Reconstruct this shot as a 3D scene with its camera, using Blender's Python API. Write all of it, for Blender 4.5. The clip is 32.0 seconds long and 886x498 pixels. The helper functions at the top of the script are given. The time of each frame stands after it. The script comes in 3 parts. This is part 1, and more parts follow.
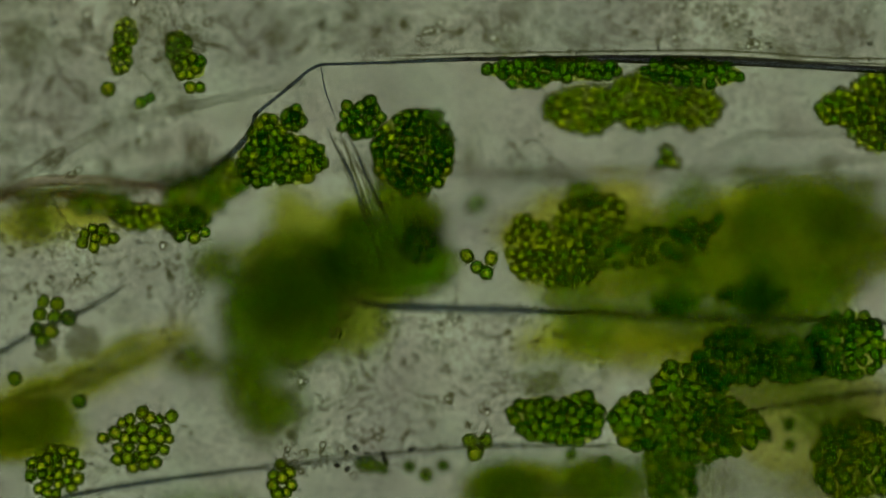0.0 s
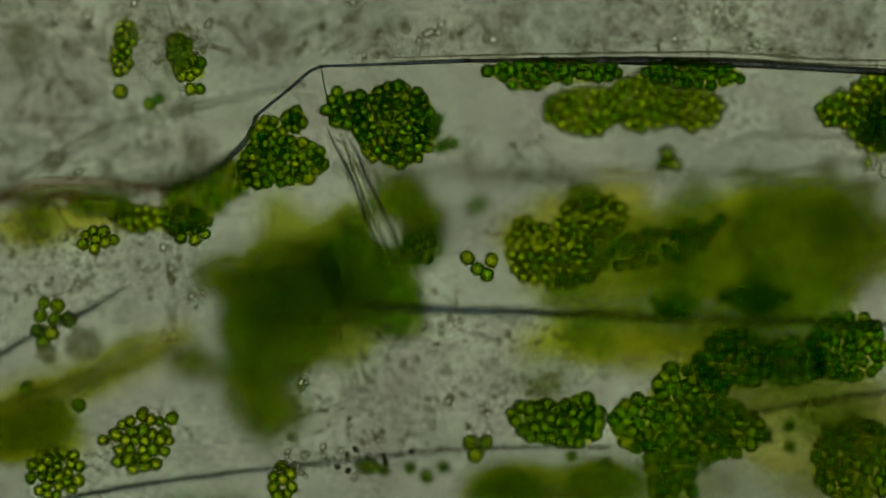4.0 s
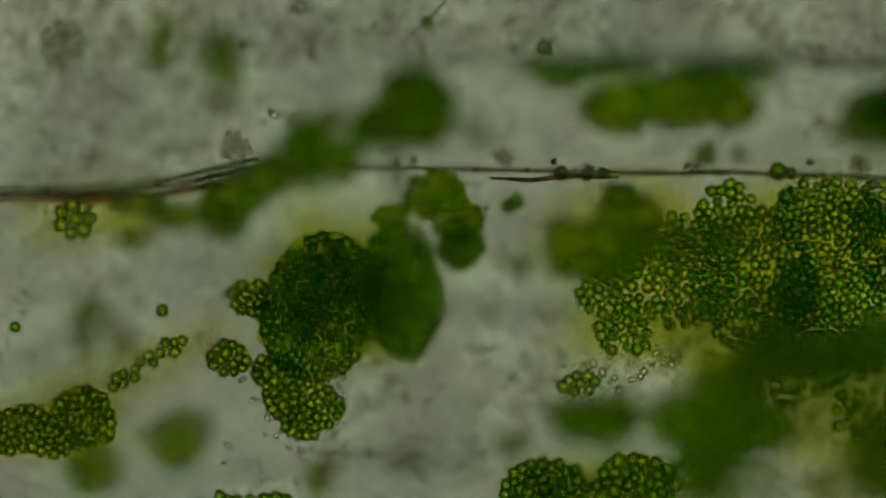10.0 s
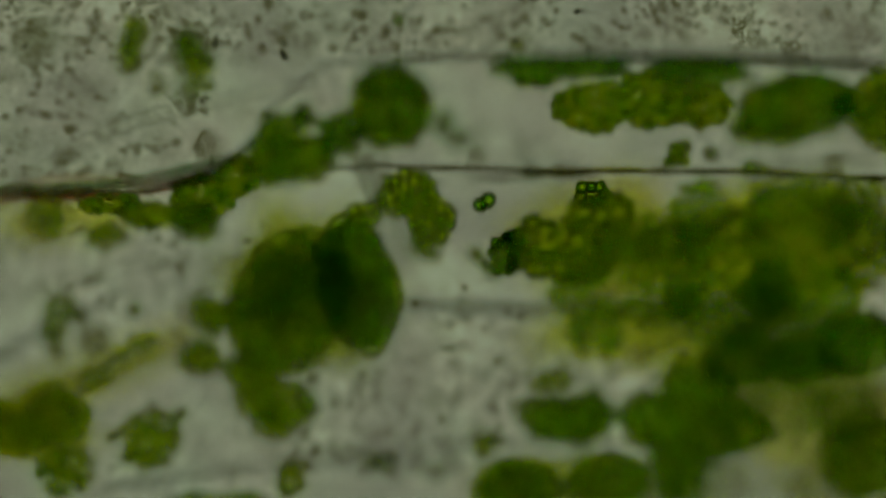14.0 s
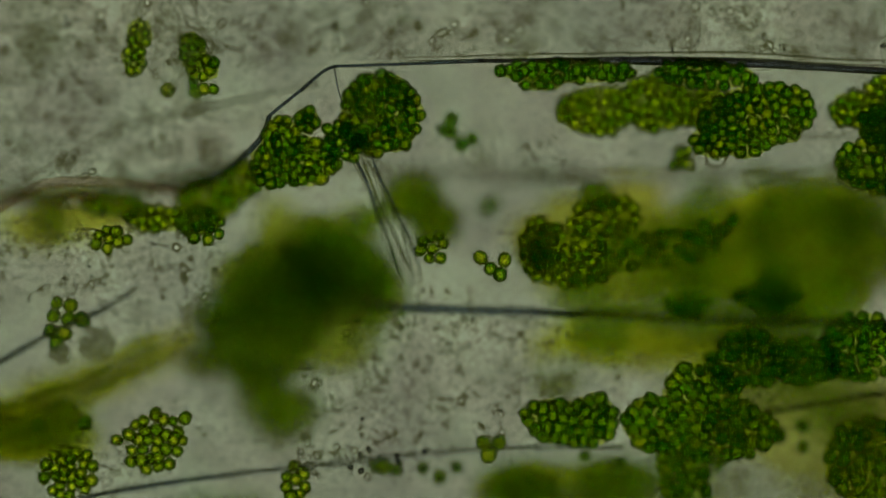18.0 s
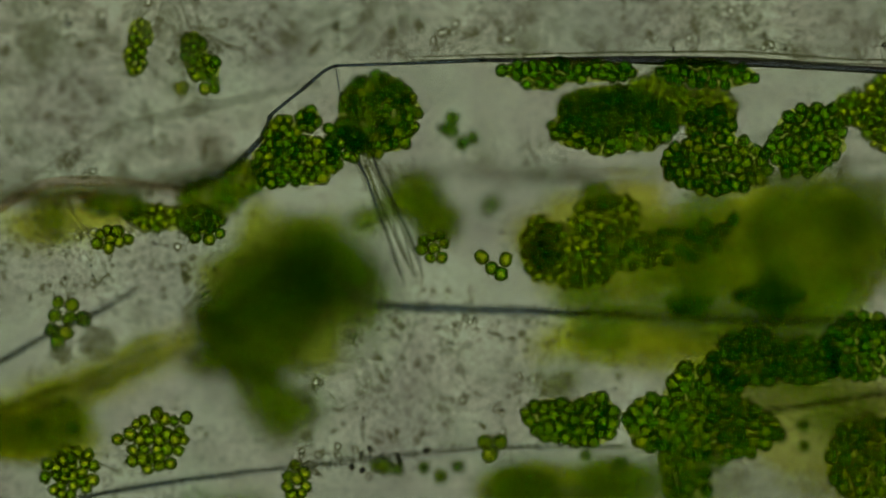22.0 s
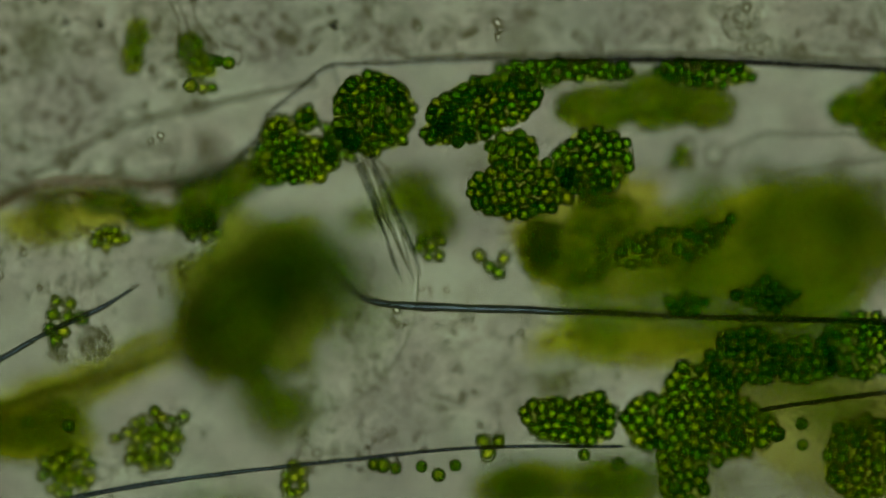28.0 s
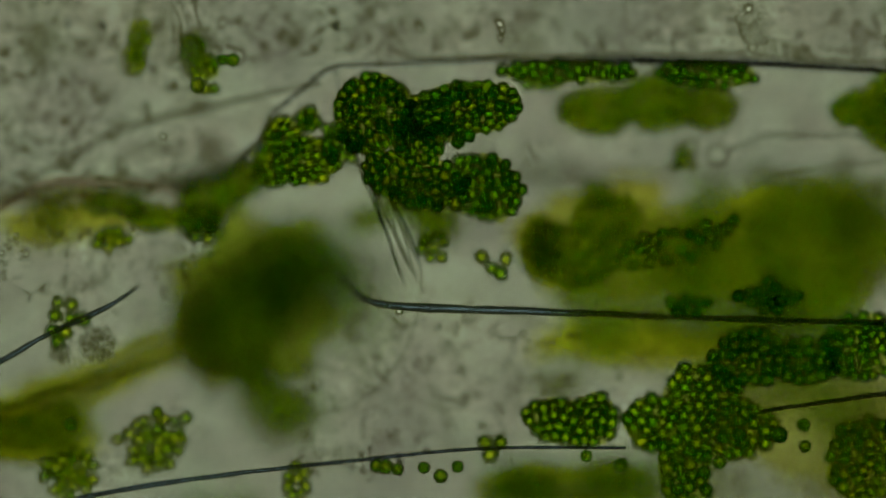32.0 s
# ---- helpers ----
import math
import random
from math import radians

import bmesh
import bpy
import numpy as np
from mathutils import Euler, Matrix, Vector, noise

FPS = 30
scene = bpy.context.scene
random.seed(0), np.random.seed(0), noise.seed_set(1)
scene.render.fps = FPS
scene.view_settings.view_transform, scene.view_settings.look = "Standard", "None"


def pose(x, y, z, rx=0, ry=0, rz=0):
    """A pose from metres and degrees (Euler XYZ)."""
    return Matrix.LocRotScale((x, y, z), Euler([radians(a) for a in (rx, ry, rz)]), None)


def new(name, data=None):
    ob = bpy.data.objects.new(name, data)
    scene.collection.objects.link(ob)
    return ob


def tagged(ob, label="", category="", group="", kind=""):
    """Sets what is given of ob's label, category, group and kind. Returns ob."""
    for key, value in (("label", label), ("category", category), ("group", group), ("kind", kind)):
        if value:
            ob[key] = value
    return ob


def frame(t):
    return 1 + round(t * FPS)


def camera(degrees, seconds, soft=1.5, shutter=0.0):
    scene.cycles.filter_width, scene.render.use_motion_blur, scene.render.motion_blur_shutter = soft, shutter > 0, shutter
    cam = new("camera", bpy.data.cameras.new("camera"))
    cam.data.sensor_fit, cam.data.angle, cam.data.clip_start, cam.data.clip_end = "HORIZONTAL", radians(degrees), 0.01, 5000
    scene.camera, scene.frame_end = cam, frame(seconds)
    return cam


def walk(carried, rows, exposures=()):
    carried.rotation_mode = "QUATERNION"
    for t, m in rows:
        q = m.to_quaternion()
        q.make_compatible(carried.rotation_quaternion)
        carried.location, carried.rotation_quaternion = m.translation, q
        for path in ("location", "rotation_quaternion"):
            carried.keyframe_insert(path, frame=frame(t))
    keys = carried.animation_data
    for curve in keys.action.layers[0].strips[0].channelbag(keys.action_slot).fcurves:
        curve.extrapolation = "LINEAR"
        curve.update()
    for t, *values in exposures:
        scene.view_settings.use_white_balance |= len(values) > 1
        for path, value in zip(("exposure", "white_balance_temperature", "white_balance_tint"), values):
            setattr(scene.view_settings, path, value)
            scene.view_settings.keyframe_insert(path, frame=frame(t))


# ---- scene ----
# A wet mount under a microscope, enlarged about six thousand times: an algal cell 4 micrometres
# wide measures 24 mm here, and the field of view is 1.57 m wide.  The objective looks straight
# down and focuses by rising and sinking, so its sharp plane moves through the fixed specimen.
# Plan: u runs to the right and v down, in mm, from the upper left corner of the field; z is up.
REACH = 30.0                      # from the objective to its sharp plane
DEEP, HIGH, TOP = -0.28, 0.072, 0.36


def at(u, v, z=0.0):
    return Vector(((u - 784) / 1000, (441 - v) / 1000, z))


# ---------------------------------------------------------------- camera
cam = camera(math.degrees(2 * math.atan(0.784 / REACH)), 32.0)
cam.data.dof.use_dof = True
cam.data.dof.focus_distance = REACH
cam.data.dof.aperture_fstop = cam.data.lens / 1000 / 8.2
# seconds, drift of the stage right and down (mm), height of the sharp plane
STAGE = [
    (0.0, -28, -2, 0.0), (1.0, -29, -1, 0.0), (2.0, -26, 0, 0.0), (3.0, -28, 1, 0.0), (5.5, -26, 1, 0.0),
    (6.0, -28, 0, 0.0), (7.0, -26, 0, -0.01), (7.5, -19, 0, -0.06), (7.8, -18, 0, -0.11), (8.0, -16, -1, -0.135),
    (8.2, 30, -2, -0.19), (8.5, 40, -3, -0.24), (9.0, 33, -6, -0.27), (9.5, 37, -3, -0.268), (10.5, 37, -3, -0.266),
    (11.0, 34, -5, -0.266), (11.5, 30, -5, -0.26), (12.0, 20, -5, -0.245), (13.0, 18, -6, -0.235),
    (13.4, -6, -7, -0.215), (13.6, -11, -7, -0.19), (14.0, -12, -5, -0.135), (14.5, -5, 0, -0.075), (15.5, -2, 0, -0.02),
    (16.5, 0, 0, 0.0), (17.0, 0, 0, 0.0), (18.0, -4, 1, 0.0), (18.5, 2, -1, 0.0), (19.0, 0, 0, 0.0), (20.0, -1, 2, 0.0),
    (20.5, -5, -2, 0.0), (21.0, -4, -1, 0.0), (22.0, -2, 0, 0.0), (22.5, -1, -2, 0.055), (23.0, -2, -4, 0.07),
    (23.5, -3, -6, 0.07), (24.0, -8, -5, 0.07), (25.0, -8, -3, 0.07), (25.5, -5, -5, 0.101), (26.5, -5, -3, 0.078), (27.5, -4, -3, 0.058),
    (28.0, -6, -2, 0.058), (28.5, -3, -1, 0.058), (29.0, -7, -1, 0.058), (30.0, -5, -2, 0.058), (30.4, -6, -2, 0.031), (30.7, -7, -2, 0.055),
    (31.0, -7, -2, 0.058), (32.0, -2, 0, 0.062)]
walk(cam, [(t, pose(-du / 1000, dv / 1000, REACH + z)) for t, du, dv, z in STAGE])

scene.cycles.max_bounces = scene.cycles.transmission_bounces = 40
scene.cycles.transparent_max_bounces = 24
# ---------------------------------------------------------------- light: an added dim fill and the lamp below the stage
world = bpy.data.worlds.new("dim_fill")
scene.world = world
world.use_nodes = True
# yellow-green fill from all sides, added to lift the darkest parts of the cells
world.node_tree.nodes["Background"].inputs["Color"].default_value = (0.90, 1.0, 0.36, 1)
world.node_tree.nodes["Background"].inputs["Strength"].default_value = 0.095
LAMP = 0.855                       # radiance of the lamp's diffuser, which fills a third of the objective's cone
LAMP_RADIUS = 3.2


# ---------------------------------------------------------------- materials
def material(name):
    m = bpy.data.materials.new(name)
    m.use_nodes = True
    nt = m.node_tree
    nt.nodes.clear()
    out = nt.nodes.new("ShaderNodeOutputMaterial")
    return m, nt, out


def ramp(nt, fac, stops):
    r = nt.nodes.new("ShaderNodeValToRGB")
    e = r.color_ramp.elements
    while len(e) < len(stops):
        e.new(0.5)
    for i, (p, c) in enumerate(stops):
        e[i].position, e[i].color = p, (*c, 1)
    nt.links.new(fac, r.inputs[0])
    return r.outputs[0]


def grain(nt, scale, detail=3.0, coord="Object", rough=0.55):
    tc = nt.nodes.new("ShaderNodeTexCoord")
    n = nt.nodes.new("ShaderNodeTexNoise")
    n.inputs["Scale"].default_value, n.inputs["Detail"].default_value = scale, detail
    n.inputs["Roughness"].default_value = rough
    nt.links.new(tc.outputs[coord], n.inputs["Vector"])
    return n.outputs["Fac"]


def multiply(nt, a, b):
    x = nt.nodes.new("ShaderNodeMix")
    x.data_type, x.blend_type = "RGBA", "MULTIPLY"
    x.inputs["Factor"].default_value = 1
    nt.links.new(a, x.inputs["A"])
    nt.links.new(b, x.inputs["B"])
    return x.outputs["Result"]


def living_cell(name, low, high, ior=1.33, rough=0.04, soft=0.2, hot_centre=(0.92, 1.0, 0.25)):
    """Clear cell with a green girdle-shaped chloroplast; its bright centre and dark rim are lens shading painted
    into the tint by height. Part of the light goes straight through, tinted; the rest is bent as by a lens."""
    m, nt, out = material(name)
    info = nt.nodes.new("ShaderNodeObjectInfo")
    whole = ramp(nt, info.outputs["Random"], [(0.0, low), (1.0, high)])
    tc = nt.nodes.new("ShaderNodeTexCoord")
    xyz = nt.nodes.new("ShaderNodeSeparateXYZ")
    nt.links.new(tc.outputs["Object"], xyz.inputs[0])
    up = nt.nodes.new("ShaderNodeMath")
    up.operation = "ABSOLUTE"
    nt.links.new(xyz.outputs["Z"], up.inputs[0])
    # rim shade painted into the tint: darker towards the cell's limb
    thick = ramp(nt, up.outputs[0], [(0.12, (0.13, 0.36, 0.22)), (0.56, (1, 1, 1))])
    tint = multiply(nt, whole, thick)
    ragged = nt.nodes.new("ShaderNodeMath")
    ragged.operation = "MULTIPLY_ADD"
    nt.links.new(grain(nt, 1.5, 2.0), ragged.inputs[0])
    ragged.inputs[1].default_value = 0.9
    nt.links.new(up.outputs[0], ragged.inputs[2])
    shift = nt.nodes.new("ShaderNodeMapRange")
    shift.interpolation_type = "SMOOTHSTEP"
    shift.inputs["From Min"].default_value, shift.inputs["From Max"].default_value = 1.02, 1.18
    nt.links.new(ragged.outputs[0], shift.inputs["Value"])
    centre_mix = nt.nodes.new("ShaderNodeMix")
    centre_mix.data_type = "RGBA"
    nt.links.new(shift.outputs[0], centre_mix.inputs["Factor"])
    nt.links.new(tint, centre_mix.inputs["A"])
    other = nt.nodes.new("ShaderNodeMath")
    other.operation = "MULTIPLY"
    nt.links.new(info.outputs["Random"], other.inputs[0])
    other.inputs[1].default_value = 13.7
    part_of = nt.nodes.new("ShaderNodeMath")
    part_of.operation = "FRACT"
    nt.links.new(other.outputs[0], part_of.inputs[0])
    # painted highlight in the middle of the cell, dimmer on some cells
    deep = (hot_centre[0] * 0.34, hot_centre[1] * 0.66, hot_centre[2] * 0.3)
    nt.links.new(ramp(nt, part_of.outputs[0], [(0.0, deep), (0.55, hot_centre)]), centre_mix.inputs["B"])
    green = centre_mix.outputs["Result"]
    p = nt.nodes.new("ShaderNodeBsdfPrincipled")
    nt.links.new(green, p.inputs["Base Color"])
    p.inputs["Transmission Weight"].default_value = 1.0
    p.inputs["IOR"].default_value, p.inputs["Roughness"].default_value = ior, rough
    b = nt.nodes.new("ShaderNodeBump")
    b.inputs["Strength"].default_value, b.inputs["Distance"].default_value = 0.3, 0.3
    nt.links.new(grain(nt, 2.4, 2.0), b.inputs["Height"])
    nt.links.new(b.outputs[0], p.inputs["Normal"])
    straight = nt.nodes.new("ShaderNodeBsdfTransparent")
    root = nt.nodes.new("ShaderNodeGamma")
    root.inputs["Gamma"].default_value = 0.62
    nt.links.new(green, root.inputs["Color"])
    nt.links.new(root.outputs[0], straight.inputs["Color"])
    mix = nt.nodes.new("ShaderNodeMixShader")
    mix.inputs[0].default_value = soft
    nt.links.new(p.outputs[0], mix.inputs[1])
    nt.links.new(straight.outputs[0], mix.inputs[2])
    nt.links.new(mix.outputs[0], out.inputs[0])
    return m


def clear(name, color, ior=1.3, rough=0.05, scale=20.0, low=0.7):
    m, nt, out = material(name)
    p = nt.nodes.new("ShaderNodeBsdfPrincipled")
    lo = tuple(c * low for c in color)
    nt.links.new(ramp(nt, grain(nt, scale), [(0.3, lo), (0.65, color)]), p.inputs["Base Color"])
    p.inputs["Transmission Weight"].default_value = 1.0
    p.inputs["IOR"].default_value, p.inputs["Roughness"].default_value = ior, rough
    nt.links.new(p.outputs[0], out.inputs[0])
    return m


def film(name, stops, scale, fine):
    """A thin wet skin that only dims the light, in cloudy patches and fine grain."""
    m, nt, out = material(name)
    t = nt.nodes.new("ShaderNodeBsdfTransparent")
    cloud = ramp(nt, grain(nt, scale, 4.0), stops)
    speck = ramp(nt, grain(nt, fine, 2.0, rough=0.7), [(0.34, (0.87, 0.87, 0.87)), (0.52, (1, 1, 1))])
    nt.links.new(multiply(nt, cloud, speck), t.inputs["Color"])
    nt.links.new(t.outputs[0], out.inputs[0])
    return m


def solid(name, color, rough=0.7, scale=60.0):
    m, nt, out = material(name)
    p = nt.nodes.new("ShaderNodeBsdfPrincipled")
    lo = tuple(c * 0.6 for c in color)
    nt.links.new(ramp(nt, grain(nt, scale), [(0.3, lo), (0.7, color)]), p.inputs["Base Color"])
    p.inputs["Roughness"].default_value = rough
    nt.links.new(p.outputs[0], out.inputs[0])
    return m


GREEN = living_cell("green_cell", (0.065, 0.42, 0.004), (0.28, 0.93, 0.008), 1.15, 0.01, 0.12, (0.80, 1.0, 0.05))
YELLOW = living_cell("yellow_green_cell", (0.34, 0.74, 0.005), (0.74, 1.0, 0.014), 1.14, 0.01, 0.12, (0.96, 1.0, 0.05))
DARK = living_cell("dark_green_cell", (0.045, 0.38, 0.003), (0.19, 0.80, 0.006), 1.15, 0.01, 0.14, (0.60, 1.0, 0.05))
BALL = living_cell("crowded_green_cell", (0.28, 0.78, 0.01), (0.52, 0.97, 0.02), 1.12, 0.01, 0.22, (0.74, 1.0, 0.05))
PALE = clear("clear_wall", (0.97, 0.97, 0.95), 1.07, 0.02, 9.0, 0.86)
SHEATH = clear("clear_sheath", (0.98, 1.0, 0.90), 1.03, 0.02, 2.0, 0.94)
PINK_WALL = clear("pinkish_wall", (0.93, 0.78, 0.72), 1.04, 0.02, 12.0, 0.8)
WALL = clear("blue_grey_wall", (0.28, 0.37, 0.56), 1.15, 0.02, 12.0, 0.6)
DARK_WALL = clear("blue_black_wall", (0.22, 0.24, 0.34), 1.15, 0.02, 12.0, 0.5)
DEEP_WALL = clear("brown_green_wall", (0.34, 0.27, 0.16), 1.12, 0.02, 16.0, 0.4)
HAZY_WALL = clear("olive_wall", (0.46, 0.48, 0.24), 1.06, 0.03, 14.0, 0.6)
RED_WALL = clear("red_brown_wall", (0.80, 0.26, 0.14), 1.06, 0.02, 16.0, 0.5)
LEAF_WALL = clear("green_wall", (0.16, 0.58, 0.24), 1.06, 0.02, 16.0, 0.5)
PALE2 = clear("clear_thread", (0.96, 0.96, 0.93), 1.10, 0.01, 20.0, 0.85)
BUBBLE = clear("clear_vesicle", (0.97, 0.97, 0.96), 1.02, 0.02, 2.0, 0.95)
GRAIN = clear("clear_granule", (0.98, 0.98, 0.96), 1.08, 0.01, 40.0, 0.92)
SPECK = clear("dark_speck", (0.42, 0.44, 0.38), 1.08, 0.03, 50.0, 0.6)
ENVELOPE = clear("green_envelope", (0.88, 0.97, 0.42), 1.02, 0.02, 22.0, 0.68)
GLASS = clear("slide_glass", (0.985, 0.99, 0.985), 1.45, 0.0, 1.0, 0.995)
METAL = solid("black_lamp_housing", (0.03, 0.03, 0.032), 0.45, 8.0)
ROD = clear("bright_bacterium", (0.98, 0.98, 0.97), 1.08, 0.01, 40.0, 0.95)
FILM_HIGH = film("upper_skin", [(0.3, (0.95, 0.955, 0.965)), (0.7, (1, 1, 0.985))], 3.5, 60)
FILM_MID = film("middle_skin", [(0.3, (0.93, 0.89, 0.91)), (0.7, (0.99, 1, 0.99))], 6.0, 90)
FILM_DEEP = film("lower_skin", [(0.3, (0.84, 0.845, 0.84)), (0.7, (1, 1, 0.99))], 4.0, 70)

# the haze tints stand for the blur of green tissue out of focus
OLIVE_HAZE = film("olive_haze", [(0.34, (0.84, 0.85, 0.22)), (0.62, (0.95, 0.95, 0.45))], 11.0, 50)
BROWN_HAZE = film("brown_haze", [(0.34, (0.89, 0.87, 0.40)), (0.62, (0.97, 0.96, 0.62))], 9.0, 50)
GREEN_HAZE = film("green_haze", [(0.34, (0.68, 0.74, 0.15)), (0.62, (0.86, 0.89, 0.38))], 8.0, 50)
MATRIX = film("colony_jelly", [(0.34, (0.90, 0.97, 0.40)), (0.62, (0.95, 0.99, 0.55))], 14.0, 60)
YELLOW_HAZE = film("yellow_haze", [(0.34, (0.82, 0.86, 0.10)), (0.62, (0.95, 0.96, 0.26))], 11.0, 50)

lamp_glow, _nt, _out = material("lamp_diffuser_glow")
_em = _nt.nodes.new("ShaderNodeEmission")
_em.inputs["Color"].default_value = (0.862, 1.0, 0.70, 1)
_em.inputs["Strength"].default_value = LAMP
_nt.links.new(_em.outputs[0], _out.inputs[0])


# ---------------------------------------------------------------- helpers for things
def smooth(me):
    me.polygons.foreach_set("use_smooth", [True] * len(me.polygons))
    return me


def mesh_of(name, bm, mat, rounded=True):
    me = bpy.data.meshes.new(name)
    bm.to_mesh(me)
    bm.free()
    me.materials.append(mat)
    return smooth(me) if rounded else me


def part(name, bm, mat, parent, label="", rounded=True):
    ob = new(name, mesh_of(name, bm, mat, rounded))
    ob.parent = parent
    return tagged(ob, label=label) if label else ob


def slab(sx, sy, sz):
    bm = bmesh.new()
    bmesh.ops.create_cube(bm, size=1)
    bmesh.ops.scale(bm, vec=(sx, sy, sz), verts=bm.verts)
    return bm


def cell_mesh(name, mat, kind, sheath=True):
    """A round cell of radius 1 in its clear sheath: round, egg-shaped or slightly pressed flat on one side."""
    bm = bmesh.new()
    for r0 in (0.86, 1.0) if sheath else (1.0,):
        made = bmesh.ops.create_icosphere(bm, subdivisions=2, radius=r0)["verts"]
        for v in made:
            if kind == 1:
                v.co.x *= 1.16 + 0.07 * v.co.x
            if kind == 2 and v.co.x > 0.6:
                v.co.x = 0.6 + (v.co.x - 0.6) * 0.45
            v.co *= 1 + 0.03 * noise.noise(v.co.normalized() * 1.7 + Vector((kind * 5, 0, 0)))
        for f in {f for v in made for f in v.link_faces}:
            f.material_index = 1 if sheath and r0 == 1.0 else 0
    me = mesh_of(name, bm, mat)
    if sheath:
        me.materials.append(SHEATH)
    return me


CELLS = {m.name: [cell_mesh("cell", m, k) for k in range(3)] for m in (GREEN, YELLOW, DARK, BALL)}
CELLS[GRAIN.name] = [cell_mesh("grain", GRAIN, k, False) for k in range(3)]
rng = random.Random(7)


def put_cell(parent, place, r, mat, name="cell"):
    mat = rng.choice(mat) if isinstance(mat, tuple) else mat
    ob = new(name, rng.choice(CELLS[mat.name]))
    s = r * rng.uniform(0.88, 1.14)
    ob.matrix_basis = Matrix.LocRotScale(place, Euler((rng.uniform(-0.3, 0.3), rng.uniform(-0.3, 0.3), rng.uniform(0, 6.28))), (s, s, s))
    ob.parent = parent
    return ob


def pack(blobs, r, spread=1.25, most=300, thick=False):
    """Places for cells of radius r, packed in ellipsoids (u, v, z, half sizes in mm) or, where thick, side by side at all heights."""
    pts = np.zeros((0, 3))
    share = [a * b * max(c, 12) for _, _, _, a, b, c, _ in blobs]
    for (u, v, z, a, b, c, turn), part_of in zip(blobs, share):
        centre = at(u, v, z)
        a, b, c = [max(x / 1000 - r * 0.7, r * 0.35) for x in (a, b, c)]
        spin = Matrix.Rotation(radians(turn), 3, "Z")
        room, missed = len(pts) + most * part_of / sum(share), 0
        while missed < 1500 and len(pts) < room:
            d = Vector((rng.gauss(0, 1), rng.gauss(0, 1), rng.gauss(0, 1))).normalized()
            k = rng.random() ** 0.333
            p = centre + spin @ Vector((d.x * a * k, d.y * b * k, d.z * c * k))
            if thick:
                f, k = rng.uniform(0, 2 * math.pi), math.sqrt(rng.random())
                dome = 0.35 + 0.65 * math.sqrt(1 - k * k)
                p = centre + spin @ Vector((math.cos(f) * a * k, math.sin(f) * b * k, rng.uniform(-c, c) * dome))
            q = np.array(p)
            n = 2 if thick else 3
            if len(pts) == 0 or ((pts - q)[:, :n] ** 2).sum(1).min() > (r * spread) ** 2:
                pts, missed = np.vstack((pts, q)), 0
            else:
                missed += 1
    return [Vector(p) for p in pts]


def lens(a, b, c, turn, seed, rough=0.2, fine=0.1):
    """A thin lobed lens, for jelly and for haze films, with half sizes in mm."""
    bm = bmesh.new()
    spin = Matrix.Rotation(radians(turn), 3, "Z")
    for p in bmesh.ops.create_icosphere(bm, subdivisions=4, radius=1)["verts"]:
        d = Vector((p.co.x, p.co.y, 0))
        k = 1 + rough * noise.noise(d * 1.8 + seed) + fine * noise.noise(d * 4.5 + seed * 1.7)
        p.co = spin @ Vector((p.co.x * a * k, p.co.y * b * k, p.co.z * c)) / 1000
    return bm


def colony(label, blobs, r, mat, spread=1.25, singles=(), base=None, most=300, thick=False):
    """A colony of round cells; base is the point it turns about."""
    blobs = [b if len(b) == 7 else (*b, 0) for b in blobs]
    u, v, z = base or blobs[0][:3]
    root = new("algal_colony")
    root.empty_display_size = 0.03
    root.location = at(u, v, z)
    r = r * 0.98 / 1000
    places = pack(blobs, r, spread, most, thick) if blobs else []
    for p in places + [at(*s) for s in singles]:
        put_cell(root, p - root.location, r, mat)
    for u, v, z, a, b, c, turn in blobs if thick else ():
        ob = part("jelly", lens(a * 0.9, b * 0.9, 6, turn, Vector((u, v, 0)) * 0.013), MATRIX, root, "thin green jelly between the cells")
        ob.location = at(u, v, z) - root.location
    return tagged(root, label=label, category="algal colony", group="algal colonies")


def single(label, u, v, z, r, mat, name="algal_cell"):
    ob = new(name, CELLS[mat.name][0])
    ob.location, ob.scale = at(u, v, z), (r / 1000,) * 3
    return tagged(ob, label=label, category="algal cell", group="single algal cells")


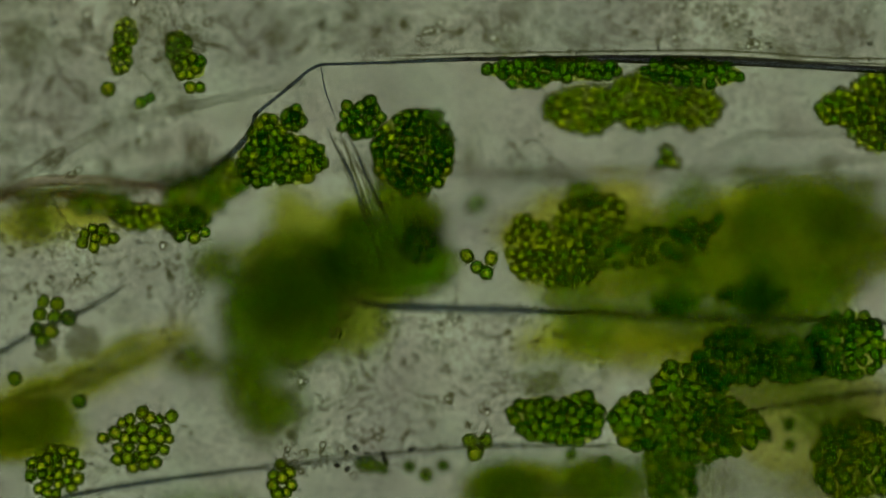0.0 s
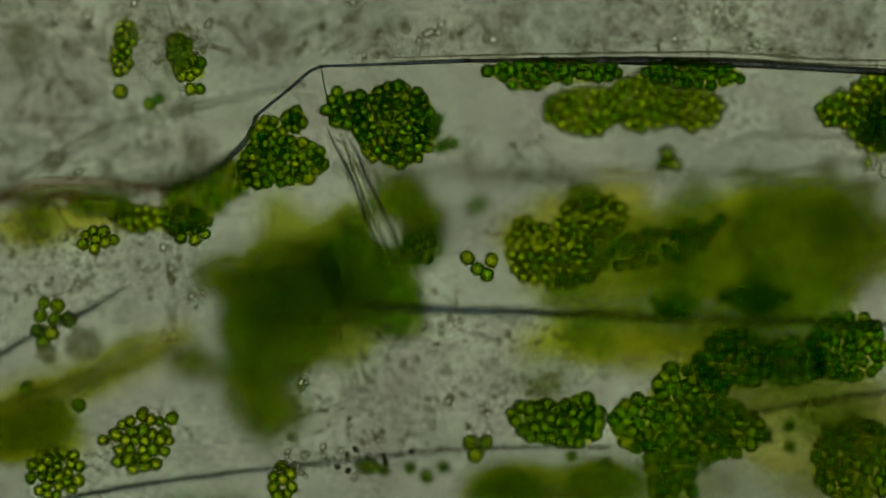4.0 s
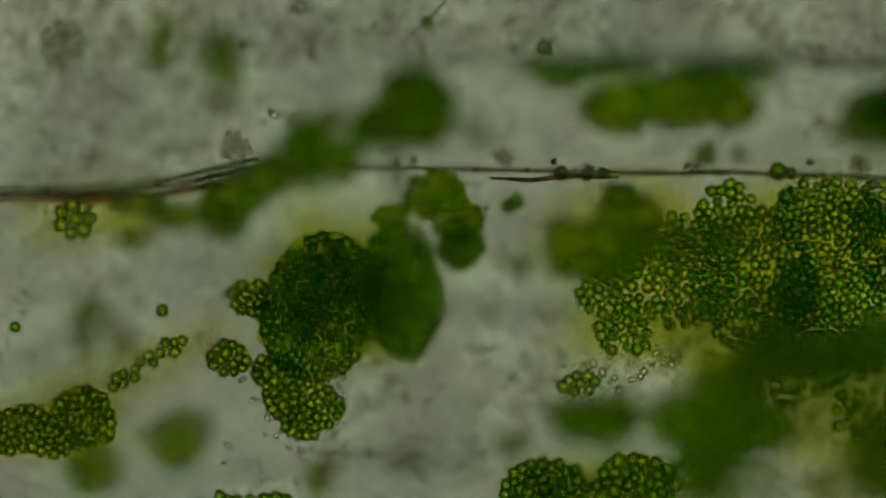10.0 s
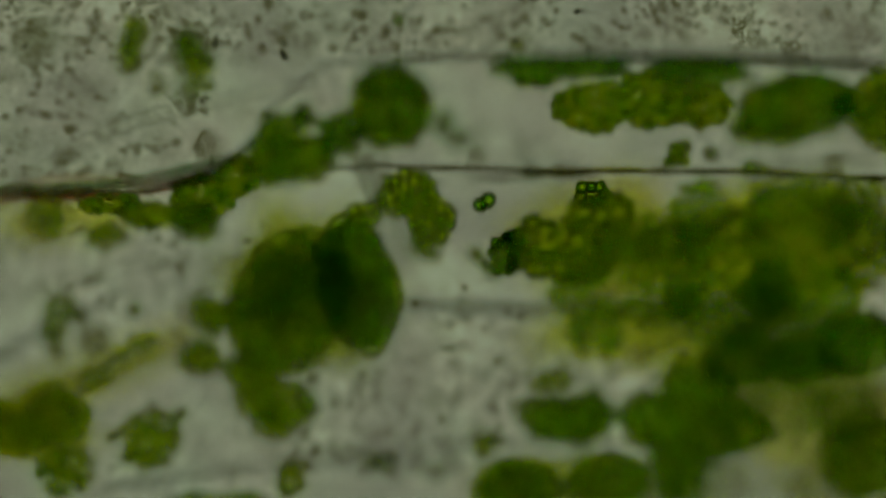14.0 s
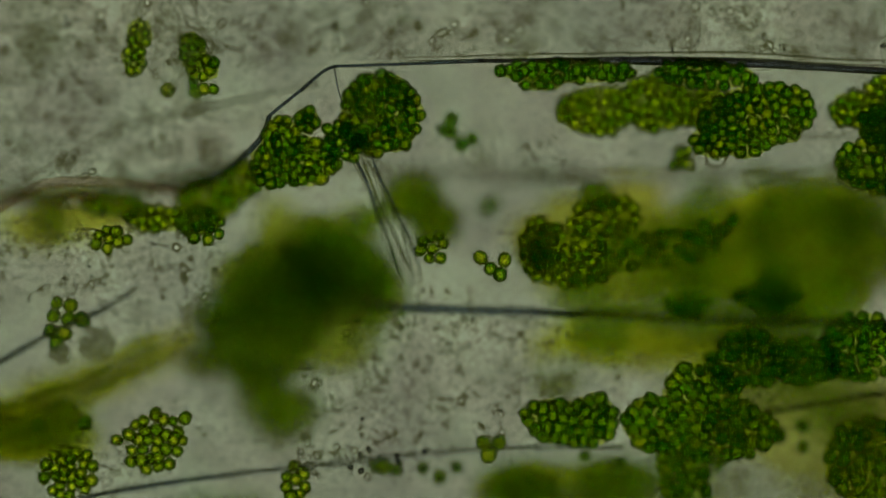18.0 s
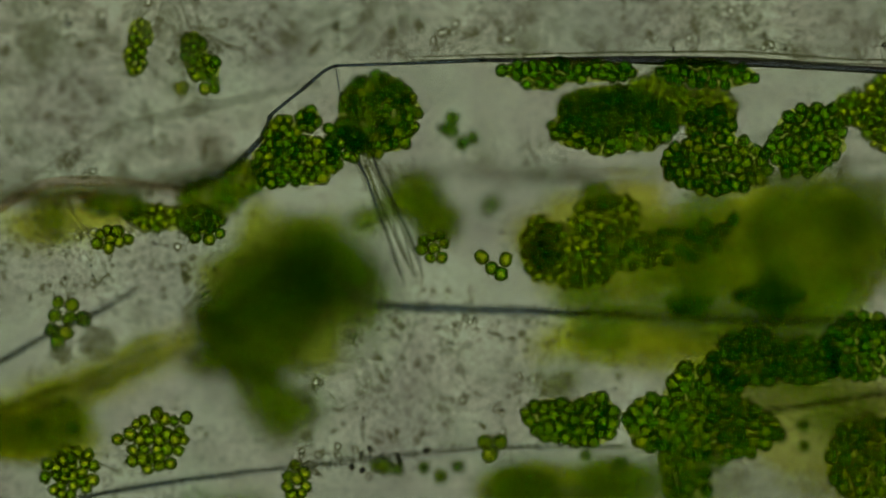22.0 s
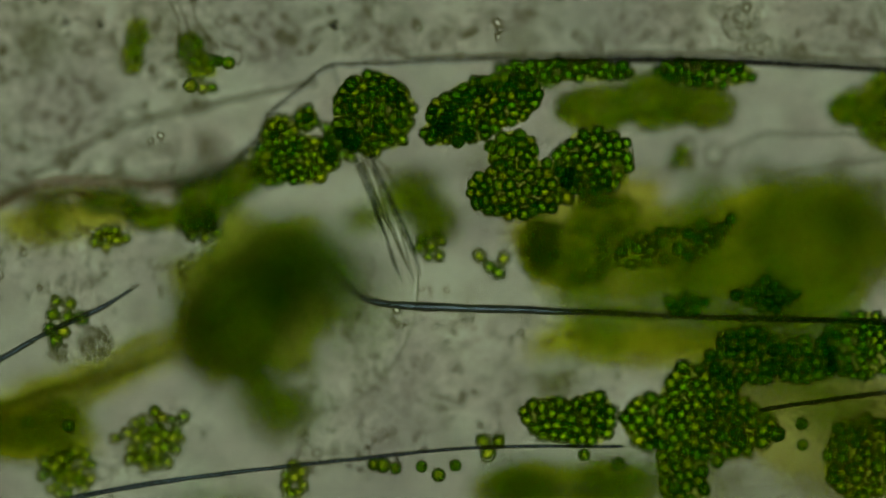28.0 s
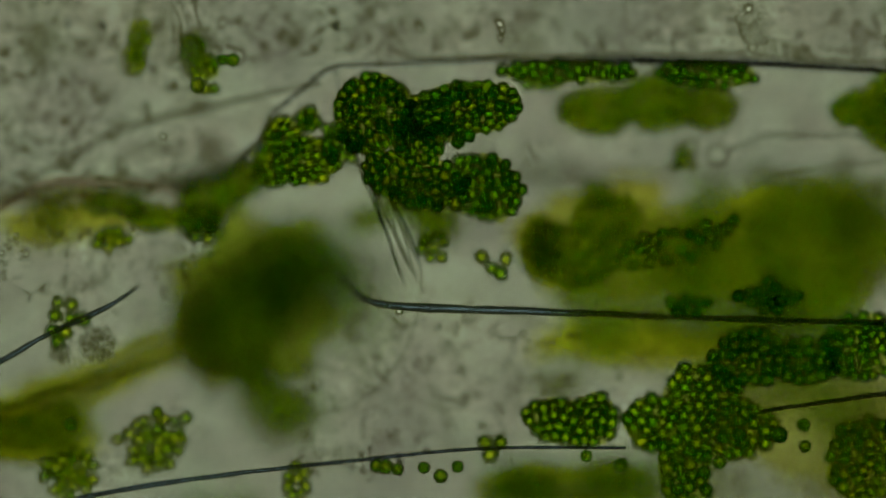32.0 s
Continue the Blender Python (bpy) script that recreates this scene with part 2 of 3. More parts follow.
def tube(points, radii, flat=1.0, wobble=0.0, sides=10, step=0.012):
    """A tapering strand along a smooth line through points, wider than high where flat < 1."""
    pts = [Vector(p) for p in points]
    line = []
    for i in range(len(pts) - 1):
        p0, p1, p2, p3 = pts[max(i - 1, 0)], pts[i], pts[i + 1], pts[min(i + 2, len(pts) - 1)]
        n = max(2, int((p2 - p1).length / step))
        for j in range(n):
            s = j / n
            q = 0.5 * (2 * p1 + (p2 - p0) * s + (2 * p0 - 5 * p1 + 4 * p2 - p3) * s * s + (3 * p1 - p0 - 3 * p2 + p3) * s ** 3)
            line.append((q, i + s))
    line.append((pts[-1], len(pts) - 1))
    bm = bmesh.new()
    rings = []
    for k, (q, s) in enumerate(line):
        way = (line[min(k + 1, len(line) - 1)][0] - line[max(k - 1, 0)][0]).normalized()
        side = way.cross(Vector((0, 0, 1))).normalized()
        up = side.cross(way)
        i = min(int(s), len(radii) - 2)
        rad = (radii[i] + (radii[i + 1] - radii[i]) * (s - i)) / 1000
        rad *= 1 + wobble * noise.noise(q * 28)
        q = q + side * wobble * 0.004 * noise.noise(q * 17 + Vector((3, 0, 0)))
        rings.append([bm.verts.new(q + (side * math.cos(f) + up * math.sin(f) * flat) * rad)
                      for f in (2 * math.pi * n / sides for n in range(sides))])
    for a, b in zip(rings, rings[1:]):
        for n in range(sides):
            bm.faces.new((a[n], a[(n + 1) % sides], b[(n + 1) % sides], b[n]))
    bm.faces.new(rings[0][::-1]), bm.faces.new(rings[-1])
    return bm


def strand(name, label, points, radii, mat, flat=1.0, wobble=0.15, category="cell wall"):
    ob = new(name, mesh_of(name, tube([at(*p) for p in points], radii, flat, wobble), mat))
    return tagged(ob, label=label, category=category, group="plant cell walls")


# ---------------------------------------------------------------- slide, skins and lamp
slide = new("floor", mesh_of("floor", slab(3.4, 2.4, 0.08), GLASS, False))
slide.location.z = -0.78
tagged(slide, "clear glass slide under the wet specimen", "glass slide", kind="structure")


def skin(name, z, mat, label):
    ob = new(name, mesh_of(name, slab(3.2, 2.2, 0.003), mat, False))
    ob.location.z = z
    return tagged(ob, label, "plant tissue", kind="structure")


skin("membrane_lower", DEEP - 0.045, FILM_DEEP, "cloudy grey skin of the lower leaf cell layer")
skin("membrane_middle", -0.012, FILM_MID, "pale grainy skin of the middle leaf cell layer")
skin("membrane_upper", TOP, FILM_HIGH, "thin clear skin of the upper leaf cell layer")

lamp = tagged(new("microscope_lamp"), "round black lamp with a glowing white diffuser below the slide", "lamp")
lamp.location.z = -40.0
bm = bmesh.new()
bmesh.ops.create_cone(bm, cap_ends=True, segments=64, radius1=LAMP_RADIUS, radius2=LAMP_RADIUS, depth=0.02)
bmesh.ops.translate(bm, verts=bm.verts, vec=(0, 0, 0.1))
part("diffuser", bm, lamp_glow, lamp, "glowing white diffuser disc", False)
bm = bmesh.new()
prof = [(LAMP_RADIUS + dr, h) for dr, h in ((0.005, 0.13), (0.12, 0.13), (0.16, 0.10), (0.16, -0.16), (0.08, -0.2), (0.02 - LAMP_RADIUS, -0.2), (0.02 - LAMP_RADIUS, 0.06), (0.005, 0.06))]
ringv = [[bm.verts.new((r0 * math.cos(f), r0 * math.sin(f), h)) for r0, h in prof] for f in (2 * math.pi * k / 64 for k in range(64))]
for k in range(64):
    a, b = ringv[k], ringv[(k + 1) % 64]
    for n in range(len(prof)):
        n2 = (n + 1) % len(prof)
        bm.faces.new((a[n], b[n], b[n2], a[n2]))
part("housing", bm, METAL, lamp, "black metal lamp housing", False)

# ---------------------------------------------------------------- cell walls of the leaf
strand("cell_wall", "dark straight plant cell wall with a bent corner", [(479, 206, 0), (500, 188, 0), (540, 156, 0), (578, 124, 0), (598, 117, 0)], [3, 3, 3, 3, 3], WALL)
strand("cell_wall", "straight dark plant cell wall from a bent corner", [(594, 116, 0), (640, 115, 0), (730, 112, 0), (860, 107, 0)], [2.8, 2.8, 2.8, 4], WALL)
strand("cell_wall", "thick dark blue plant cell wall above a row of algae", [(850, 108, 0), (1130, 107, 0), (1340, 112, 0), (1460, 119, 0), (1700, 132, 0)], [2.5, 7.5, 8, 6.5, 7], DARK_WALL)
strand("cell_wall", "pale upper edge of a plant cell wall", [(720, 104, 0.01), (1000, 99, 0.01), (1300, 97, 0.01), (1480, 108, 0.01), (1700, 112, 0.01)], [4, 6, 7, 6, 6], PALE)
strand("cell_wall", "dark plant cell wall running down into the algae", [(480, 205, 0), (470, 238, -0.01), (430, 280, -0.04), (370, 318, -0.08), (310, 336, -0.1)], [5, 5, 6, 6, 5], WALL)
strand("cell_wall", "pale wide curved plant cell wall", [(-60, 420, 0), (30, 345, 0), (110, 288, 0), (230, 226, -0.01), (400, 183, -0.02), (570, 148, -0.03)], [9, 9, 10, 10, 9, 7], PALE, 0.3)
strand("cell_wall", "pale pinkish arched plant cell wall", [(-20, 385, 0), (40, 345, 0), (95, 324, 0), (200, 322, -0.01), (330, 335, -0.03)], [8, 9, 10, 9, 5], PINK_WALL, 0.4)
strand("cell_wall", "dark plant cell wall across the clear middle", [(545, 430, 0.13), (590, 475, 0.12), (635, 520, 0.11), (672, 537, HIGH), (760, 545, HIGH), (1000, 553, HIGH), (1180, 561, 0.10)], [2, 3, 4.5, 6.5, 8, 7, 5], WALL, 1.0, 0.3)
strand("cell_wall", "dark plant cell wall beside the bean-shaped colony", [(1180, 561, 0.10), (1430, 568, HIGH), (1568, 573, HIGH), (1720, 590, HIGH)], [5.5, 5, 5, 6], WALL)
strand("cell_wall", "short dark blue plant cell wall", [(-60, 672, 0.07), (20, 630, 0.07), (90, 590, 0.07), (190, 545, HIGH), (250, 505, 0.1)], [5.5, 5.5, 5, 5, 1.5], WALL, 1.0, 0.3)
strand("cell_wall", "blurred green-grey plant cell wall", [(-60, 750, 0.21), (100, 698, 0.21), (200, 665, 0.21), (330, 622, 0.23)], [10, 10, 9, 6], HAZY_WALL)
strand("cell_wall", "long thin dark plant cell wall", [(90, 892, 0.05), (250, 862, 0.05), (400, 841, 0.06), (530, 826, 0.07), (640, 814, 0.08), (860, 794, HIGH), (1110, 793, HIGH)], [5, 5, 4.2, 4, 3.6, 3.2, 3], WALL)
strand("cell_wall", "thin dark plant cell wall at the long colony", [(1350, 728, HIGH), (1460, 712, HIGH), (1700, 680, HIGH)], [4, 4, 5], WALL)
strand("cell_wall", "faint grey plant cell wall", [(1290, 270, 0.12), (1350, 243, 0.12), (1440, 239, 0.12), (1700, 240, 0.12)], [3, 4, 4, 4], PALE)
strand("cell_wall", "faint grey slanting plant cell wall", [(1330, 330, 0.13), (1450, 300, 0.13), (1700, 268, 0.13)], [4, 5, 5], PALE)
strand("cell_wall", "colourful uneven wall of the lower cell layer", [(-100, 344, DEEP + 0.065), (90, 344, DEEP + 0.065), (230, 335, DEEP + 0.065), (330, 316, DEEP + 0.065), (440, 288, DEEP + 0.065)], [3, 4, 5, 5, 4], DEEP_WALL, 5.0, 0.4)
strand("cell_wall", "second uneven wall of the lower cell layer", [(-100, 350, DEEP + 0.07), (110, 349, DEEP + 0.07), (250, 344, DEEP + 0.07), (350, 322, DEEP + 0.07), (470, 296, DEEP + 0.07)], [3, 4, 4, 4, 3], WALL, 5.0, 0.4)
strand("cell_wall", "thin uneven wall of the lower cell layer", [(440, 288, DEEP + 0.065), (590, 300, DEEP + 0.065), (700, 300, DEEP + 0.065), (860, 304, DEEP + 0.065), (1060, 309, DEEP + 0.065), (1290, 309, DEEP + 0.065), (1540, 319, DEEP + 0.065), (1700, 322, DEEP + 0.065)], [4, 3.5, 3.5, 4.5, 5, 5, 5, 5], DEEP_WALL, 6.0, 0.5)
strand("cell_wall", "red-brown streak along the wall of the lower cell layer", [(-100, 360, DEEP + 0.065), (60, 357, DEEP + 0.065), (180, 355, DEEP + 0.065), (300, 338, DEEP + 0.065), (390, 318, DEEP + 0.065)], [4, 5, 6, 6, 4], RED_WALL, 5.0, 0.5)
strand("cell_wall", "green streak along the wall of the lower cell layer", [(-60, 336, DEEP + 0.065), (100, 335, DEEP + 0.065), (230, 324, DEEP + 0.065), (330, 304, DEEP + 0.065), (420, 282, DEEP + 0.065)], [3, 4, 5, 5, 4], LEAF_WALL, 5.0, 0.5)
strand("cell_wall", "dark streak on the thin wall of the lower cell layer", [(830, 318, DEEP + 0.03), (900, 322, DEEP + 0.03), (960, 316, DEEP + 0.03), (1060, 318, DEEP + 0.03)], [2, 5, 5, 2], DEEP_WALL, 2.0, 0.5)
fan = tagged(new("wall_fold"), "bundle of fine brownish folds in a plant cell wall", "cell wall", "plant cell walls")
fan.location = at(600, 130)
part("fold", tube([at(596, 122) - fan.location, at(604, 160) - fan.location, at(622, 215) - fan.location], [1.2, 1.4, 1.2], 1.0, 0.5), WALL, fan)
for k in range(8):
    o = k * 7 - 24 + rng.uniform(-5, 5)
    pts = [(620 + o * 0.7, 212 + (k % 4) * 13, 0.01 + 0.004 * k), (636 + o * 0.75, 252 + (k % 3) * 6, 0.015 + 0.003 * k), (662 + o * 0.7 + rng.uniform(-4, 4), 310, 0.02), (699 + o * 0.8 + rng.uniform(-5, 5), 400, 0.03), (731 + o, 478 + (k % 3) * 12, 0.03)]
    part("fold", tube([at(*p) - fan.location for p in pts], [0.3, 1.2, 2.4, 2.2, 0.9], 1.0, 0.5), (PALE2, WALL, PALE2, HAZY_WALL, PALE2)[k % 5], fan)
strand("hair", "very thin pale curved hair", [(748, 480, 0.02), (738, 570, 0.02), (700, 650, 0.02), (640, 708, 0.02), (560, 737, 0.02)], [1.6, 1.8, 1.8, 1.8, 1.2], PALE, category="hair")

for k, (pts, rad) in enumerate((
        ([(300, -10, .02), (322, 40, .03), (318, 75, .03)], 2.2), ([(345, -10, .02), (352, 34, .03), (372, 66, .03), (395, 92, .03)], 2.6), ([(318, -10, .0), (330, 30, .01), (345, 70, .02)], 1.8),
        ([(402, 80, .01), (428, 88, .01), (436, 104, .01), (424, 118, .01)], 3.0), ([(118, 345, .0), (135, 380, .0), (160, 418, .0)], 2.6), ([(655, 270, .05), (690, 300, .05), (700, 330, .05)], 2.0))):
    strand("thread", "fine clear thread among the algae", pts, [rad] * len(pts), PALE2, 1.0, 0.4, "thread")

strand("hair", "fine dark hair across the upper leaf", [(640, 104, -.22), (680, 70, -.22), (716, 42, -.23), (740, 18, -.23), (770, -20, -.23)], [0.8, 1.3, 1.7, 1.7, 1.3], WALL, category="hair")
strand("hair", "fine dark hair beside a yellow-green cluster", [(340, 770, -.15), (370, 715, -.16), (405, 650, -.17)], [0.8, 1.2, 0.8], PALE2, category="hair")

# ---------------------------------------------------------------- colonies in the middle layer
colony("small upright cluster of yellow-green algal cells", [(250, 60, -0.02, 26, 30, 16), (240, 104, -0.02, 24, 30, 16)], 11.5, YELLOW, spread=1.08, thick=True)
colony("small cluster of green algal cells among pale threads", [(345, 88, -0.005, 26, 34, 16), (362, 120, 0.005, 32, 26, 16)], 12.5, (GREEN, YELLOW, YELLOW), spread=1.08, thick=True)
colony("pair of yellow-green algal cells in a clear sheath", [], 13, YELLOW, singles=[(364, 157, 0.01), (381, 157, 0)], base=(372, 158, 0))
colony("dense green cluster below a bent cell wall", [(500, 245, 0.02, 38, 42, 22), (545, 285, 0.02, 64, 48, 23), (482, 292, 0, 40, 44, 18), (548, 212, 0.02, 22, 26, 15)], 13, (GREEN, GREEN, YELLOW), spread=0.98, thick=True)
colony("blurred olive band of algal cells along a wall", [(205, 365, -0.10, 60, 22, 14), (375, 352, -0.085, 64, 42, 14), (430, 318, -0.075, 40, 42, 14)], 11.5, (YELLOW, YELLOW, GREEN), spread=1.12, thick=True)
colony("row of yellow-green algal cells below a blurred band", [(285, 386, -0.045, 66, 26, 14), (358, 390, -0.03, 46, 28, 14)], 12, YELLOW, spread=1.08, thick=True)
colony("small flat cluster of yellow-green algal cells beside a thread", [(197, 424, 0.0, 42, 26, 10)], 12.5, YELLOW, spread=1.3)
colony("small cluster of bright green algal cells", [(368, 412, 0.0, 44, 27, 10)], 13, (YELLOW, GREEN), spread=1.3)
colony("flat star-shaped group of green algal cells", [(770, 436, 0.01, 32, 34, 10)], 11.5, YELLOW)
colony("zigzag chain of green algal cells on a dark wall", [], 14.5, (GREEN, YELLOW), singles=[(104, 535, .02), (129, 540, .015), (99, 559, .03), (125, 563, .02), (149, 565, .02), (94, 585, .03), (119, 588, .025), (104, 606, .03)], base=(108, 560, .02))
colony("loose spread cluster of yellow-green algal cells", [(262, 785, -0.008, 46, 54, 16), (292, 780, -0.008, 46, 60, 16)], 12.5, YELLOW, spread=1.28, most=34, singles=[(210, 778, -.01), (280, 730, .03), (331, 740, .0)])
colony("round cluster of yellow-green algal cells", [(125, 835, -0.012, 54, 56, 16)], 12.5, YELLOW, spread=1.28, most=26)
colony("group of four round green algal cells", [], 15, (YELLOW, GREEN), singles=[(854, 455, .01), (872, 475, .01), (897, 460, .01), (888, 485, .01)], base=(875, 466, .02))
colony("group of three round green algal cells on a wall", [], 14, (GREEN, YELLOW), singles=[(860, 783, .03), (888, 783, .03), (869, 805, .03)], base=(874, 790, .05))
colony("flat oval cluster of green algal cells", [(1000, 746, .028, 80, 44, 14, -8), (1050, 742, .028, 52, 50, 14)], 14.5, GREEN, spread=1.1, thick=True)
colony("large dark green heap of algal cells", [(1165, 748, .028, 64, 56, 16), (1250, 700, .026, 72, 70, 16), (1265, 758, .028, 124, 62, 16), (1215, 838, .04, 54, 68, 16)], 14.5, (GREEN, GREEN, YELLOW), spread=1.16, thick=True)
colony("winding band of dark green algal cells", [(1330, 636, .032, 78, 58, 12), (1430, 638, .032, 66, 46, 12)], 14.5, (DARK, GREEN, GREEN), spread=1.16, thick=True)
colony("rounded green colony at the end of a band", [(1528, 615, .025, 74, 68, 16)], 12.5, (DARK, GREEN), spread=1.12, thick=True)
colony("dense dark green cluster low in the leaf", [(1542, 812, .03, 86, 82, 23)], 14.5, (GREEN, GREEN, YELLOW), spread=1.16, thick=True)
colony("slanting raft of green algal cells", [(1190, 436, .034, 118, 38, 6, 14)], 13, (YELLOW, BALL), spread=1.5, singles=[(1288, 405, .034), (1300, 390, .034)], thick=True)
colony("hazy olive cluster of small algal cells", [(965, 440, -0.045, 50, 62, 14), (1032, 458, -0.035, 64, 60, 14), (1072, 392, -0.055, 70, 52, 14, 20)], 12.5, YELLOW, spread=1.32, thick=True)
colony("bean-shaped dark green colony above a wall", [(1364, 526, .075, 68, 22, 10), (1368, 524, .075, 42, 34, 10)], 13, (DARK, GREEN), spread=1.15, thick=True)
colony("small dark oval colony on a wall", [(1222, 541, .095, 44, 21, 12)], 13, DARK, spread=1.1, thick=True)
colony("row of dark green algal cells under a cell wall", [(1010, 126, 0.02, 130, 24, 17), (960, 146, -0.03, 44, 16, 14)], 12.5, DARK, spread=1.12, thick=True)
colony("short dark row of algal cells under a cell wall", [(1255, 130, 0.02, 96, 30, 17, -4)], 12.5, DARK, spread=1.12, thick=True)
colony("broad yellow-green cluster hanging below a wall", [(1060, 195, -0.065, 76, 48, 14), (1165, 180, -0.065, 70, 56, 16), (1255, 190, -0.065, 58, 46, 16)], 12.5, YELLOW, spread=1.1, thick=True)
colony("group of four yellow-green algal cells", [], 14, YELLOW, singles=[(1209, 272, -.07), (1196, 290, -.07), (1222, 290, -.07), (1210, 288, -.05)], base=(1210, 285, -.07))
colony("yellow-green cluster along the wall", [(1520, 195, -0.04, 52, 36, 14), (1590, 200, -0.04, 72, 78, 19)], 12.5, (YELLOW, YELLOW, GREEN), spread=1.05, thick=True)
for u, v, r in ((1100, 825, 14), (1040, 808, 12), (1382, 770, 16), (1427, 790, 12), (1425, 752, 13), (1275, 818, 14), (684, 826, 15), (668, 824, 13), (706, 831, 12), (752, 828, 12), (782, 843, 14), (812, 826, 12), (1310, 770, 15)):
    single("single round dark green algal cell", u, v, 0.078, r, GREEN)
colony("small green cluster at the long wall", [(530, 858, 0.0, 34, 34, 14)], 13, YELLOW, singles=[(524, 824, .02)])

# ---------------------------------------------------------------- colonies in the lower layer
colony("small dark green cluster under the lower wall", [(1058, 350, -0.145, 36, 26, 12)], 13, (GREEN, YELLOW), spread=1.2, thick=True)
colony("long slanting sheet of small green algal cells", [(1225, 805, DEEP - 0.03, 92, 48, 12, 40), (1330, 705, DEEP - 0.03, 100, 50, 12, 42), (1445, 640, DEEP - 0.03, 95, 52, 12, 25), (1500, 735, DEEP - 0.02, 80, 55, 12)], 11, BALL, spread=1.8, most=100)
colony("flat ring of eight yellow-green algal cells", [], 15, YELLOW, singles=[(95 + 26 * math.cos(k * 0.9), 390 + 26 * math.sin(k * 0.9), DEEP) for k in range(7)] + [(97, 390, DEEP)], base=(95, 390, DEEP))
colony("crooked chain of yellow-green algal cells", [(185, 672, DEEP, 42, 18, 12, 35), (225, 640, DEEP, 34, 18, 12, 30), (270, 615, DEEP, 34, 20, 12, 20)], 11.5, YELLOW)
colony("broad yellow-green cluster of algal cells", [(110, 745, DEEP, 62, 62, 14), (0, 765, DEEP, 76, 46, 14), (60, 775, DEEP, 50, 40, 14)], 12, YELLOW, spread=1.12, thick=True)
colony("small cluster of yellow-green algal cells", [(368, 637, DEEP, 40, 34, 16)], 12, YELLOW, spread=1.1, thick=True)
single("single round yellow-green algal cell", 250, 553, DEEP, 13, YELLOW)
colony("pair of dark green algal cells below the lower wall", [], 15, DARK, singles=[(862, 368, -0.17), (876, 360, -0.17)], base=(868, 364, -0.17))
colony("yellow-green cluster tapering to a point", [(460, 670, DEEP, 58, 38, 20, -30), (500, 715, DEEP, 78, 50, 22, -20), (500, 748, DEEP, 42, 38, 18)], 11.5, YELLOW, spread=1.1, thick=True)
colony("green cluster below the lower wall", [(735, 350, -0.205, 62, 48, 20), (775, 395, -0.20, 46, 48, 18), (655, 388, -0.21, 36, 26, 14)], 12, YELLOW, spread=1.15, thick=True)
colony("thick olive sheet of small algal cells", [(1160, 480, DEEP, 110, 110, 11, 20), (1040, 520, DEEP, 62, 56, 11), (1070, 590, DEEP, 56, 46, 11)], 11, (BALL, BALL, YELLOW), spread=1.42)
colony("thick green sheet of small algal cells", [(1300, 500, DEEP, 110, 136, 11), (1250, 390, DEEP, 62, 70, 11)], 11, (BALL, BALL, YELLOW), spread=1.42)
colony("thick green sheet of algal cells by the lower wall", [(1430, 390, DEEP, 110, 76, 11), (1430, 530, DEEP, 110, 90, 11)], 11, (BALL, BALL, YELLOW, GREEN), spread=1.3)
colony("deep green cluster of algal cells", [(1540, 420, DEEP, 76, 110, 22)], 11, (GREEN, YELLOW), spread=1.7)
colony("small loose cluster of yellow-green algal cells", [(985, 682, DEEP, 40, 24, 14)], 12, YELLOW)
colony("green cluster low in the leaf", [(930, 872, DEEP, 84, 60, 16), (1090, 862, DEEP, 80, 60, 16)], 14, (GREEN, YELLOW), spread=1.08, thick=True)
for u, v, r in ((956, 310, 15), (1000, 313, 12), (1030, 310, 12), (1340, 306, 17), (1362, 310, 12), (1356, 352, 18), (926, 87, 15), (-10, 582, 11)):
    single("single round dark green cell of the lower layer", u, v, DEEP + (.03 if v < 330 else 0), r, DARK if u != 926 else YELLOW)
single("dark round knot on a fine hair", 718, 42, -.225, 12, DARK)
BED = -0.60
colony("blurred olive cluster deep below the leaf", [(1460, 700, BED, 140, 90, 16), (1500, 860, BED, 130, 70, 16)], 13, YELLOW, spread=1.7)
colony("blurred brown-green cluster deep below the leaf", [(1230, 850, BED, 130, 70, 16), (1010, 872, BED, 140, 50, 16)], 13, YELLOW, spread=1.7)
colony("blurred green cluster deep below the large colonies", [(540, 520, BED, 90, 95, 16), (630, 545, BED, 70, 80, 14)], 13, BALL, spread=1.7)
colony("blurred yellow-green haze of cells deep below the leaf", [(1270, 590, BED, 190, 70, 14)], 13, YELLOW, spread=2.0)
colony("green row of algal cells low in the leaf", [(400, 893, DEEP, 90, 24, 14)], 13, GREEN)


def slime(label, u, v, a, b, turn, mat):
    """A smooth lobed lens of tint, thin at its rim, under the upper skin: added for the haze of out-of-focus tissue."""
    bm = lens(a * 0.95, b * 0.95, 18, 0, Vector((u, v, 0)) * 0.013, 0.42, 0.2)
    ob = new("haze_film", mesh_of("haze_film", bm, mat))
    ob.location, ob.rotation_euler = at(u, v, TOP - 0.016), (0, 0, radians(turn))
    return tagged(ob, label, "slime film", "slime films")


